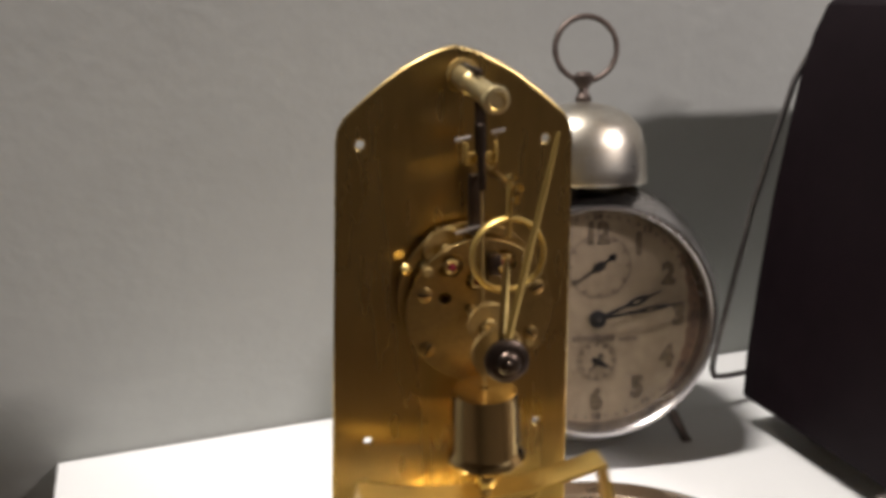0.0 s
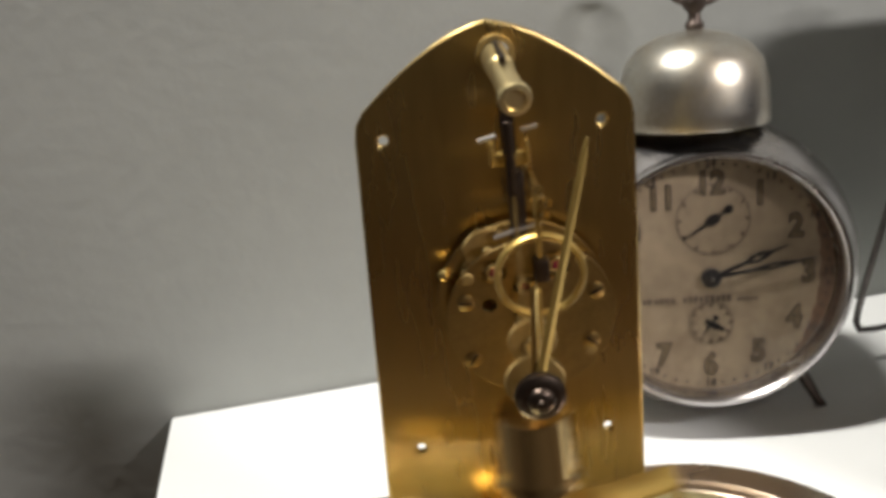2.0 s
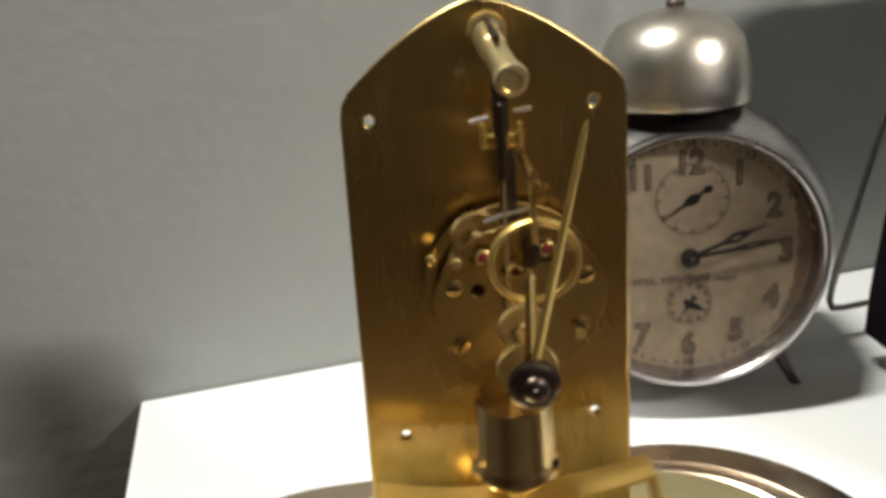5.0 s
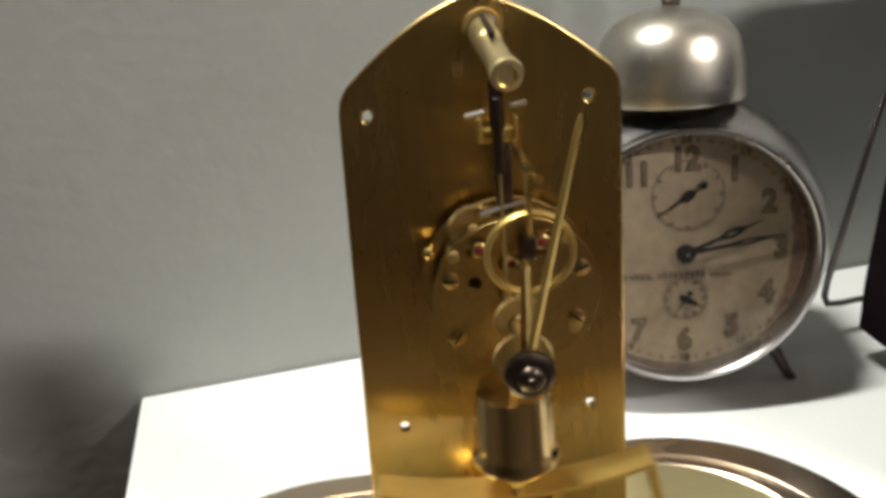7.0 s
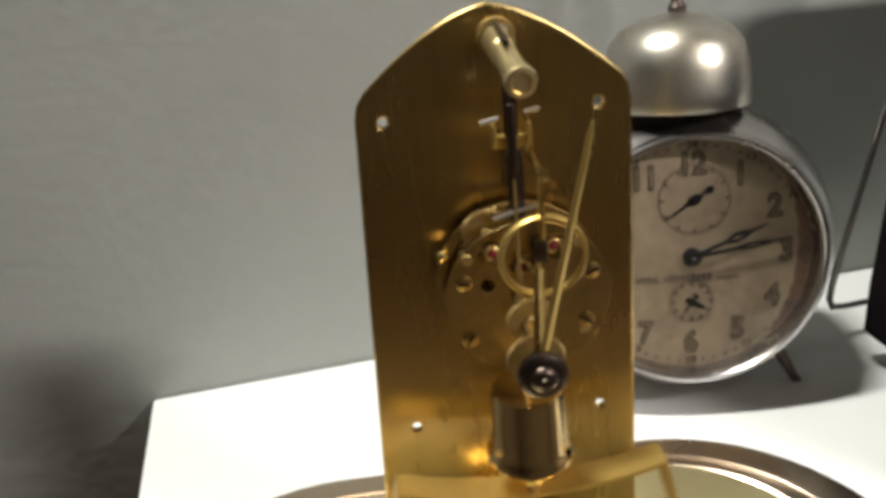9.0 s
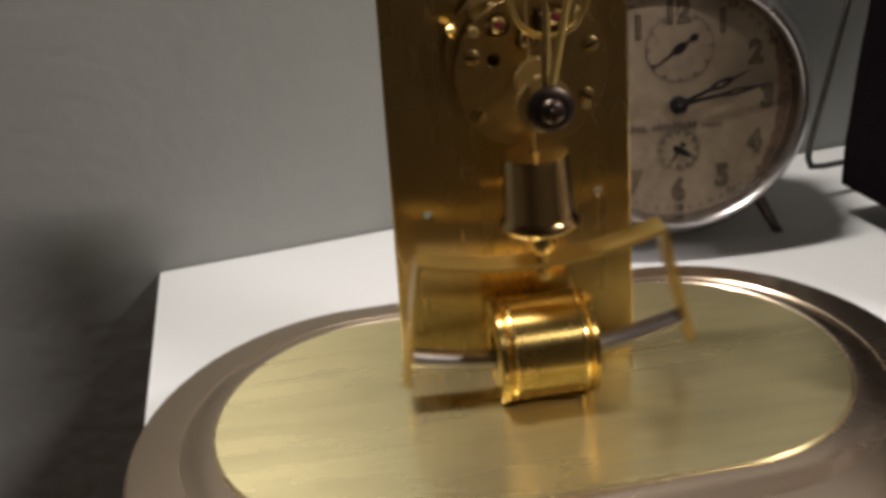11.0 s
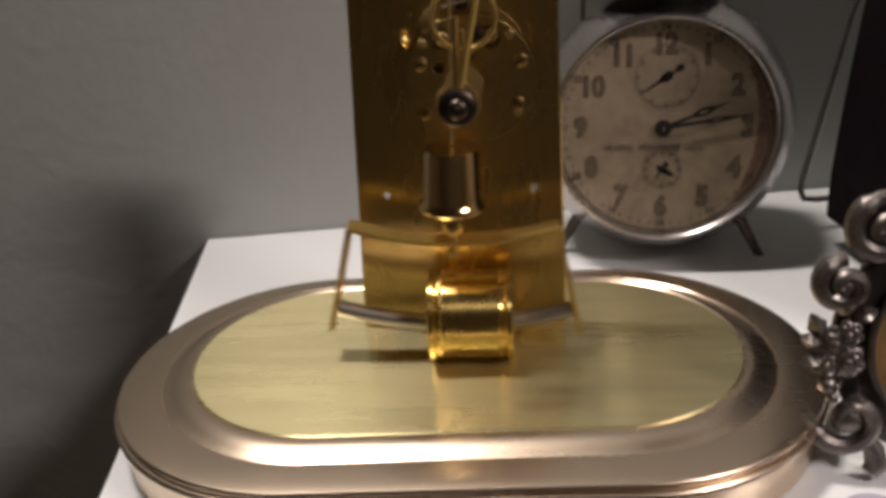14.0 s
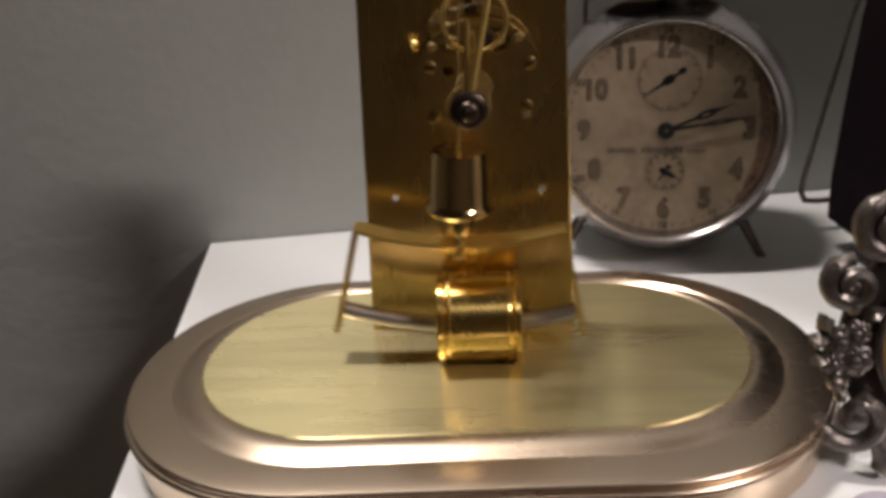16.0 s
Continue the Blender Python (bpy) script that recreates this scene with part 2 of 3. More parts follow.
setting("wall_back", (-2.2, 0.0, -0.95), (2.6, 0.12, 1.7), PAINT_WALL, "pale grey-green painted plaster wall behind the shelf", LINE)
setting("floor", (-2.2, -2.9, -1.0), (2.6, 0.0, -0.95), FLOOR, "brown wooden floor of the dim room", LINE)
setting("ceiling", (-2.2, -2.9, 1.7), (2.6, 0.12, 1.8), ROOM, "dim painted ceiling of the room", LINE)
setting("wall_left", (-2.3, -2.9, -0.95), (-2.2, 0.0, 1.7), ROOM, "dim side wall of the room", LINE)
setting("wall_right", (2.6, -2.9, -0.95), (2.7, 0.0, 1.7), ROOM, "dim side wall of the room", LINE)
setting("wall_front", (-2.2, -3.0, -0.95), (2.6, -2.9, 1.7), ROOM, "dim far wall of the room", LINE)

shelf = thing("wall_shelf", LINE, "white laminated shelf fixed against the painted wall", "shelf")
part("board", box((0.0, -0.290, -0.030), (0.95, -0.001, 0.0), 0.0015), PAINT_SHELF, shelf)
for bx in (0.12, 0.83):
    part("bracket", box((bx - 0.012, -0.24, -0.045), (bx + 0.012, -0.001, -0.0302), 0.002), PAINT_SHELF, shelf)


# ---------------------------------------------------------------- brass pendulum clock
BASE_X, BASE_Y, PANEL_Z = -0.0004, -0.0200, 0.0262
clock = thing("pendulum_clock", Matrix(), "brass electric pendulum clock with bare movement on an oval base", "clock")


BASE_YAW = radians(1.6)


def stadium(half_len, half_dep, z, dy=0.0, n=28):
    h = half_len - half_dep
    pts = []
    for side in (1, -1):
        for k in range(n + 1):
            a = -math.pi / 2 + math.pi * k / n
            pts.append((side * (h + half_dep * math.cos(a)), side * half_dep * math.sin(a)))
        for k in range(1, 12):
            pts.append((side * (h - 2 * h * k / 12), side * half_dep))
    co, si = math.cos(BASE_YAW), math.sin(BASE_YAW)
    return [Vector((BASE_X + x * co - y * si, BASE_Y + dy + x * si + y * co, z)) for x, y in pts]


def stadium_loft(rows, top=True, bottom=False):
    """Loft rows of (inset at the ends, inset at the sides, z, shift) from the outer outline of the base."""
    bm = bmesh.new()
    rings = [[bm.verts.new(p) for p in stadium(0.1342 - ix, 0.0775 - iy, z, dy)] for ix, iy, z, dy in rows]
    for a, b in zip(rings, rings[1:]):
        m = len(a)
        for k in range(m):
            bm.faces.new([a[k], a[(k + 1) % m], b[(k + 1) % m], b[k]])
    if top:
        bm.faces.new(rings[-1])
    if bottom:
        bm.faces.new(list(reversed(rings[0])))
    return bm


def even(rows):
    return [(i, i, z, 0.0) for i, z in rows]


def bead(i0, z0, r, n=7):
    return [(i0 - r * math.sin(math.pi * k / n) * 0.9, z0 - r * math.cos(math.pi * k / n)) for k in range(n + 1)]


RIM = even([(0.004, 0.0), (0.0030, 0.0008), (0.0030, 0.0150), (0.0022, 0.0160)] + bead(0.0018, 0.0176, 0.0016) + [(0.0026, 0.0194)]
           + bead(0.0030, 0.0209, 0.0013) + [(0.0045, 0.0224), (0.0060, 0.0227)])
STEP = [(0.0180, 0.0140, 0.0234, 0.0010), (0.0184, 0.0144, 0.0231, 0.0010), (0.0190, 0.0150, 0.0233, 0.0010)]
for k in range(1, 9):
    f = k / 8
    STEP.append((0.0200 + 0.0088 * f, 0.0150 + 0.0078 * f, 0.0233 + 0.0027 * math.sin(math.pi / 2 * f), 0.0010 + 0.0010 * f))
STEP.append((0.0295, 0.0234, 0.0256, 0.0020))
base = part("base", stadium_loft(RIM + STEP, True, True), BRASS_BASE, clock, "oval stepped brass base with beaded rim", angle=25)
part("panel", brush_map(stadium_loft([(0.0297, 0.0237, 0.0254, 0.0020), (0.0297, 0.0237, PANEL_Z - 0.0004, 0.0020), (0.0303, 0.0243, PANEL_Z, 0.0020)]), 1, 0), BRASS_PANEL, base,
     "raised brushed brass panel of the base", angle=12)

# back plate: tapering sides, rounded shoulders and a pointed arch
PLATE_OUT = [(-0.0408, PANEL_Z + 0.0003), (0.0392, PANEL_Z + 0.0003), (0.0357, 0.1785), (0.0350, 0.1822), (0.0332, 0.1850)]
for k in range(1, 12):
    f = k / 12
    PLATE_OUT.append((0.0332 * (1 - f), 0.1850 + 0.0197 * (1 - (1 - f) ** 1.55)))
PLATE_OUT.append((0.0, 0.2049))
PLATE_OUT += [(-x * 0.962, z) for x, z in reversed(PLATE_OUT[2:-1])]
HOLES = ((-0.028, 0.178), (0.028, 0.178), (-0.028, 0.0825), (0.028, 0.0838))
plate = part("back_plate", brush_map(moved(flat_curve("back_plate", [PLATE_OUT] + [circle(x, z, 0.0021) for x, z in HOLES] + [circle(0.002, 0.1977, 0.0042)], 0.0024, 0.0008),
             pose(0, 0.0016, 0)), 0, 2), BRASS_PLATE, clock, "arched brushed brass back plate with four small holes", smooth=False)
part("foot_bracket", box((-0.034, 0.0033, PANEL_Z), (0.034, 0.0105, PANEL_Z + 0.004), 0.0006), BRASS_DULL, clock)

# suspension post with its slot, collar and clip
post = part("suspension_post", lathe([(0, 0.0), (0.0028, 0.0), (0.0034, 0.0006), (0.0034, 0.014), (0.0030, 0.0145), (0.0030, 0.0325), (0.0036, 0.0332), (0.0038, 0.0352), (0.0035, 0.0364), (0.0024, 0.0366), (0.0021, 0.0360), (0, 0.0360)],
            (0.0016, 0.003, 0.1972), (0.040, -1.0, -0.090)), BRASS_POST, clock, "round brass post that carries the pendulum")
part("slot", box((0.0014, -0.0195, 0.1988), (0.0027, 0.0015, 0.2006), 0.0002), DARK_STEEL, post)
part("collar", lathe([(0.0042, -0.0004), (0.0048, -0.0004), (0.0050, 0.0), (0.0048, 0.0008), (0.0036, 0.0008)], (0.002, -0.0001, 0.1972), (0, -1, 0)), BRASS_DULL, clock)

# movement
mov = part("movement_plate", moved(flat_curve("movement_plate", [circle(0.0062, 0.1275, 0.0226, 64), circle(-0.0048, 0.1325, 0.0021, 24), circle(-0.0030, 0.1424, 0.0036, 28), circle(0.0130, 0.1424, 0.0042, 28), circle(0.0050, 0.1378, 0.0034, 28)], 0.0018, 0.0001), pose(0, -0.0070, 0)),
           BRASS_DISC, clock, "round brass plate of the movement", smooth=False)
part("movement_ring", moved(flat_curve("movement_ring", [circle(0.0042, 0.1318, 0.0226, 64), circle(0.0042, 0.1318, 0.0200, 64)], 0.0018, 0.0001), pose(0, -0.0035, 0)), BRASS_DISC, clock, smooth=False)
for px, pz in ((-0.011, 0.116), (0.022, 0.116), (-0.010, 0.141), (0.020, 0.143)):
    part("pillar", rod((px, 0.0, pz), (px, -0.0085, pz), 0.0016, 12), BRASS_DULL, mov)


def wheel(x, y, z, r, teeth, mat, hub=0.0016):
    w = part("gear_wheel", moved(flat_curve("gear_wheel", [gear_loop(x, z, r, teeth, 0.0009), circle(x, z, hub)], 0.0009), pose(0, y, 0)), mat, clock, smooth=False)
    part("hub", rod((x, y + 0.003, z), (x, y - 0.0022, z), hub, 14), BRASS_DULL, w)


wheel(0.0045, -0.0240, 0.1300, 0.0064, 36, BRASS_DULL)
wheel(0.0030, -0.0385, 0.1275, 0.0074, 40, BRASS_DULL)
wheel(-0.0040, -0.0048, 0.1470, 0.0068, 34, BRASS_DULL)
wheel(-0.0010, -0.0045, 0.1335, 0.0034, 20, BRASS_DULL)


def screw(x, y, z, r, turn, mat):
    s = part("screw", lathe([(0, 0), (r, 0), (r, 0.0004), (r * 0.85, 0.0006), (0, 0.0007)], (x, y, z), (0, -1, 0), 18), mat, mov)
    part("slot", moved(box((-r * 0.85, -0.0002, -r * 0.16), (r * 0.85, 0.0001, r * 0.16)), pose(x, y - 0.0007, z, 0, turn, 0)), DARK_STEEL, s)


for x, z, turn in ((-0.011, 0.134, 5), (-0.0103, 0.1165, -60), (0.0223, 0.119, 40), (0.0237, 0.134, -25)):
    screw(x, -0.0079, z, 0.0023, turn, BRASS_DISC)
for x, z in ((-0.0030, 0.1424), (0.0050, 0.1376), (0.0134, 0.1430)):
    part("bridge", box((x - 0.0052, -0.0052, z - 0.0011), (x + 0.0052, -0.0038, z + 0.0011), 0.0003), BRASS_DISC, mov)
    part("bridge_post", rod((x, -0.0040, z), (x, -0.0082, z), 0.0011, 12), BRASS_DISC, mov)
    jw = part("jewel_setting", lathe([(0.0012, 0), (0.0023, 0), (0.0023, 0.0012), (0.0019, 0.0016), (0.0012, 0.0013)], (x, -0.0079, z), (0, -1, 0), 20), BRASS_DISC, mov)
    part("jewel", lathe([(0, 0), (0.0014, 0), (0.0013, 0.0007), (0.0008, 0.0012), (0, 0.0013)], (x, -0.0083, z), (0, -1, 0), 16), RUBY, jw, "dark red ruby bearing")

ring = part("lever_ring", tube([(0.0058 + 0.0098 * math.cos(a), -0.0370, 0.1543 + 0.0098 * math.sin(a)) for a in [2 * math.pi * k / 48 for k in range(48)]],
            0.0008, 10, True, (0.0008, 0.0013)), BRASS_SATIN, clock, "thin bright brass ring of the contact lever")
part("upper_arm", box((0.0052, -0.0381, 0.1590), (0.0064, -0.0359, 0.1745), 0.0003), BRASS_SATIN, ring)
part("lower_stub", box((0.0050, -0.0380, 0.1390), (0.0058, -0.0360, 0.1505), 0.0003), BRASS_SATIN, ring)
part("cross_bar", box((0.0034, -0.0382, 0.1498), (0.0058, -0.0360, 0.1506), 0.0002), BRASS_SATIN, ring)
part("pivot_block", box((0.0072, -0.0130, 0.1400), (0.0112, -0.0090, 0.1465), 0.0006), DARK_STEEL, clock)
part("click_spring", strip([(-0.0024, -0.0110, 0.1532), (0.0030, -0.0112, 0.1548), (0.0098, -0.0112, 0.1562)], 0.0022, 0.0005), STEEL, clock)
part("side_pin", lathe([(0, 0), (0.0007, 0), (0.0009, 0.003), (0.0016, 0.0075), (0.0013, 0.0082), (0, 0.0084)], (-0.0140, -0.0010, 0.1370), (-0.30, -0.70, 0.65), 14), BRASS, clock)
part("contact_bracket", box((0.0022, -0.0105, 0.1520), (0.0062, -0.0062, 0.1700), 0.0005), DARK_STEEL, clock)
part("contact_post", rod((0.0066, 0.0, 0.1722), (0.0066, -0.0372, 0.1722), 0.0011, 14), BRASS_DISC, clock)
for x, y, z, l in ((0.0052, -0.0365, 0.1752, 0.0030), (0.0068, -0.0360, 0.1722, 0.0040), (0.0060, -0.0355, 0.1692, 0.0042)):
    part("contact_screw", lathe([(0, 0), (0.0006, 0), (0.0006, l * 0.6), (0.0011, l * 0.62), (0.0011, l), (0, l)], (x, y, z), (0.3, -1, 0.1), 12), BRASS, clock)
part("contact_wire", tube([(0.0058, -0.020, 0.1830), (0.0070, -0.020, 0.1790), (0.0068, -0.019, 0.1740), (0.0074, -0.018, 0.1705)], 0.0005, 8), BRASS, clock)

# centre arbor and hands
arbor = part("centre_arbor", lathe([(0, 0.0340), (0.0022, 0.0340), (0.0022, 0.0350), (0.0056, 0.0352), (0.0060, 0.0360), (0.0059, 0.0376), (0.0046, 0.0385), (0.0034, 0.0385), (0.0031, 0.0393), (0.0024, 0.0400), (0.0013, 0.0402), (0.0011, 0.0408), (0, 0.0411)],
             (0.0032, -0.0100, 0.1285), (0, -1, 0)), DARK_STEEL, clock, "dark turned steel hand arbor")


part("hour_pipe", rod((0.0032, -0.0075, 0.1285), (0.0032, -0.0445, 0.1285), 0.0017, 16), BRASS_DISC, clock)


def hand(name, length, turn, y, w0, w1, thick, mat):
    bm = bmesh.new()
    prof = [(0.0, w0), (0.5, (w0 + w1) * 0.5), (0.94, w1), (1.0, w1 * 0.35)]
    rows = []
    for f, w in prof:
        rows.append([bm.verts.new((sx * w / 2, sy, f * length)) for sx, sy in ((-1, 0), (0, -thick), (1, 0), (0, thick * 0.6))])
    for a, b in zip(rows, rows[1:]):
        for k in range(4):
            bm.faces.new([a[k], a[(k + 1) % 4], b[(k + 1) % 4], b[k]])
    bm.faces.new(rows[0])
    bm.faces.new(list(reversed(rows[-1])))
    return part(name, moved(bm, pose(0.0032, y, 0.1290, 0, turn, 0)), mat, clock, "thin faceted brass " + name.replace("_", " "), smooth=False)


hand("minute_hand", 0.0600, 12.3, -0.0440, 0.0024, 0.0016, 0.0009, BRASS_SATIN)
hand("hour_hand", 0.0265, 1.0, -0.0425, 0.0030, 0.0018, 0.0009, BRASS)

# fixed coil on the base
COIL = Vector((0.003, -0.0215, 0.0428))
coil = part("coil", brush_map(lathe([(0.0062, 0.0), (0.0140, 0.0), (0.0160, 0.0), (0.0168, 0.0006), (0.0169, 0.0022), (0.0164, 0.0027), (0.0158, 0.0030), (0.0158, 0.0037), (0.0166, 0.0040), (0.0168, 0.0047), (0.0163, 0.0053), (0.0163, 0.0257), (0.0168, 0.0263), (0.0166, 0.0270), (0.0158, 0.0273), (0.0158, 0.0280), (0.0164, 0.0283), (0.0169, 0.0288), (0.0168, 0.0304), (0.0160, 0.0310), (0.0140, 0.0310), (0.0062, 0.0310), (0.0062, 0.0)],
            (COIL.x - 0.0155, COIL.y, COIL.z), (1, 0, 0), 56), 0, 2), BRASS_COIL, clock, "polished golden coil sleeve fixed on the base", angle=30)
part("cradle", box((COIL.x - 0.007, COIL.y - 0.004, PANEL_Z - 0.0002), (COIL.x + 0.007, COIL.y + 0.004, PANEL_Z + 0.0006), 0.0002), BRASS_DULL, clock)

# pendulum: origin at the suspension
PIVOT = Vector((0.0018, -0.0215, 0.1885))
pend = thing("pendulum", Matrix.Translation(PIVOT), "swinging brass pendulum with a bell-shaped bob and curved steel magnet", "pendulum")
ROD_LEN = 0.1495                      # suspension to the magnet's axis
part("suspension_spring", box((-0.0016, -0.0002, -0.010), (0.0016, 0.0002, 0.004)), DARK_STEEL, pend)
part("hook_rod", rod((0, -0.0008, -0.002), (0, -0.0008, -0.020), 0.0011, 12), DARK_STEEL, pend)
for s in (-1, 1):
    clip_bm = add_box(box((min(s * 0.0009, s * 0.0046), 0.0003, -0.0130), (max(s * 0.0009, s * 0.0046), 0.0030, -0.0100), 0.0003),
                      (min(s * 0.0036, s * 0.0046), -0.0005, -0.0125), (max(s * 0.0036, s * 0.0046), 0.0022, -0.0070), 0.0003)
    part("suspension_clip", clip_bm, BRASS_SATIN, pend)
part("pin", rod((-0.0072, 0.0, -0.0062), (-0.0028, 0.0, -0.0054), 0.0006, 10), STEEL, pend)
part("pin", rod((0.0030, 0.0, -0.0045), (0.0068, 0.0, -0.0040), 0.0006, 10), STEEL, pend)
part("rod", rod((0, 0, -0.020), (0, 0, -0.112), 0.0004, 10), BRASS_DULL, pend)
bob = part("bob", lathe([(0.0012, -0.0800), (0.0030, -0.0803), (0.0082, -0.0803), (0.0094, -0.0806), (0.0098, -0.0816), (0.0105, -0.0985), (0.0110, -0.0996), (0.0119, -0.1006), (0.0121, -0.1017), (0.0115, -0.1029), (0.0098, -0.1036), (0.0045, -0.1026), (0.0012, -0.1026)], (0, 0, 0), (0, 0, 1), 48),
           BRASS_GOLD, pend, "polished bell-shaped brass pendulum bob")
nut = part("rating_nut", lathe([(0, -0.1125), (0.0031, -0.1125), (0.0036, -0.1117), (0.0036, -0.1081), (0.0031, -0.1071), (0, -0.1071)], n=24), BRASS, pend)
part("stem", rod((0, 0, -0.1045), (0, 0, -0.1200), 0.0016, 14), BRASS_DULL, pend)
part("stem_nut", lathe([(0, -0.1220), (0.0022, -0.1220), (0.0026, -0.1213), (0.0026, -0.1190), (0, -0.1183)], n=6), BRASS, pend)


def arc(r, half, z_mid, n=20):
    """Points on an upward-bending arc about the suspension."""
    return [(r * math.sin(half * (2 * k / n - 1)), 0, z_mid + r - r * math.cos(half * (2 * k / n - 1))) for k in range(n + 1)]


yoke_pts = arc(0.125, 0.305, -0.1165)
yoke_pts = [(x, 0.0025, z) for x, y, z in yoke_pts]
part("yoke", strip(yoke_pts, 0.0092, 0.0014), BRASS_SATIN, pend, "curved brass yoke strip")
mag_pts = arc(0.150, 0.294, -ROD_LEN)
part("magnet", tube(mag_pts, 0.0031, 16), STEEL, pend, "curved polished steel magnet bar")
for s in (-1, 1):
    a = Vector((s * abs(yoke_pts[0][0]), 0.0025, yoke_pts[0][2]))
    b = Vector((s * (abs(mag_pts[0][0]) + 0.0012), 0.0010, mag_pts[0][2]))
    d = (b - a).normalized()
    part("side_bar", strip([a - d * 0.0002, b + d * 0.0085], 0.0090, 0.0020), BRASS_SATIN, pend, "flat brass side bar")


# ---------------------------------------------------------------- alarm clock
alarm = thing("alarm_clock", pose(0.0957, 0.1140, 0.0708, -9, 0, -6), "worn nickel alarm clock with top bell and yellowed paper dial", "alarm clock")
part("case", lathe([(0, 0.054), (0.046, 0.054), (0.0595, 0.0525), (0.0645, 0.0485), (0.0662, 0.034), (0.0655, 0.016), (0.0622, 0.004), (0.0582, -0.003), (0.0562, -0.0065), (0.0530, -0.0065), (0.0518, 0.004), (0, 0.004)], (0, 0, 0), (0, 1, 0), 72),
     NICKEL, alarm, "tarnished nickel drum case", angle=30)
part("bezel", lathe([(0.0514, 0.003), (0.0518, -0.006), (0.0522, -0.0092), (0.0532, -0.0102), (0.0548, -0.0100), (0.0560, -0.0080), (0.0564, -0.0050), (0.0556, -0.0030), (0.0535, -0.0035), (0.0519, 0.0030), (0.0514, 0.003)], (0, 0, 0), (0, 1, 0), 72),
     NICKEL, alarm, "bright nickel bezel", angle=40)
dial = part("dial", lathe([(0, 0.0005), (0.0513, 0.0005), (0.0513, 0.0025), (0, 0.0025)], (0, 0, 0), (0, 1, 0), 72), DIAL, alarm, "yellowed paper dial with brown stains")
FACE = 0.0003
for k in range(1, 13):
    a = radians(30 * k)
    x, z = 0.0402 * math.sin(a), 0.0402 * math.cos(a)
    n = part("numeral", moved(lettering(str(k), 0.0138, 0.0001, 0.0007), pose(x, FACE, z) @ Matrix.Diagonal((0.88, 1, 1, 1))), NUMERAL, dial, "brown-edged hour numeral", smooth=False)
    part("fill", moved(lettering(str(k), 0.0138, 0.0001, -0.0001), pose(x, FACE - 0.0002, z) @ Matrix.Diagonal((0.88, 1, 1, 1))), LUME, n, smooth=False)
    part("small_numeral", moved(lettering(str(12 + k), 0.0048, 0.0001, 0.00012), pose(0.0486 * math.sin(a), FACE, 0.0486 * math.cos(a))), INK, dial, smooth=False)
for k in range(60):
    if k % 5 == 0:
        continue
    a = radians(6 * k)
    r = 0.00055
    part("minute_dot", moved(box((-r, -0.0001, -r), (r, 0.0001, r)), pose(0.0486 * math.sin(a), FACE, 0.0486 * math.cos(a), 0, 6 * k, 0)), INK, dial, smooth=False)


def subdial(cx, cz, r, dots, turn, length):
    s = part("subdial", moved(flat_curve("subdial", [circle(cx, cz, r, 40), circle(cx, cz, r - 0.0004, 40)], 0.0002), pose(0, FACE, 0)), FAINT, dial, smooth=False)
    bm = bmesh.new()
    for k in range(dots):
        a = 2 * math.pi * k / dots
        add_box(bm, (cx + (r - 0.0015) * math.sin(a) - 0.00055, FACE - 0.0001, cz + (r - 0.0015) * math.cos(a) - 0.00055),
                (cx + (r - 0.0015) * math.sin(a) + 0.00055, FACE + 0.0001, cz + (r - 0.0015) * math.cos(a) + 0.00055))
    part("dots", bm, INK, s, smooth=False)
    lobes = [(-0.0004, -length * 0.36), (-0.0016, -length * 0.44), (-0.0016, -length * 0.54), (-0.0006, -length * 0.62)]
    left = [(-0.0002, length), (-0.0006, length * 0.25), (-0.0021, length * 0.10), (-0.0021, -length * 0.10), (-0.0005, -length * 0.22)] + lobes
    h = flat_curve("h", [left + [(-x, z) for x, z in reversed(left)]], 0.0003)
    part("small_hand", moved(h, pose(cx, -0.0006, cz, 0, turn, 0)), HAND_BLACK, alarm, smooth=False)


subdial(0.0012, 0.0250, 0.0152, 12, 236, 0.0150)
subdial(0.0002, -0.0208, 0.0095, 12, 215, 0.0064)
part("alarm_hand", moved(flat_curve("alarm_hand", [[(-0.0012, -0.003), (-0.0016, 0.001), (-0.0006, 0.0062), (0.0006, 0.0062), (0.0016, 0.001), (0.0012, -0.003)]], 0.0003), pose(0.0002, -0.0010, -0.0208, 0, 118, 0)), HAND_BLACK, alarm, smooth=False)
for x0, n_bars, w, h in ((-0.0285, 2, 0.0014, 0.0024), (-0.0235, 4, 0.0015, 0.0026), (-0.0150, 1, 0.0014, 0.0006), (-0.0115, 9, 0.0015, 0.0030), (0.0110, 5, 0.0011, 0.0015)):
    for k in range(n_bars):
        xa = x0 + k * (w + 0.0008)
        part("print_bar", box((xa, FACE - 0.0001, -0.0112), (xa + w, FACE + 0.0001, -0.0112 + h * (1.0 if k % 3 else 0.85))), FAINT, dial, smooth=False)
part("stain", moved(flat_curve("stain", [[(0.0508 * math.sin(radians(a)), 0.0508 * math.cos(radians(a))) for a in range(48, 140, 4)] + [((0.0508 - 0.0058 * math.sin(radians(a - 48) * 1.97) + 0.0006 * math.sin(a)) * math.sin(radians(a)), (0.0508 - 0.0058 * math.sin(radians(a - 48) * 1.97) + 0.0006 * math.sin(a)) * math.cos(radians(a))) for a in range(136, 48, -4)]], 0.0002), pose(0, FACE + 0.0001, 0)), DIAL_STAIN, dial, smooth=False)


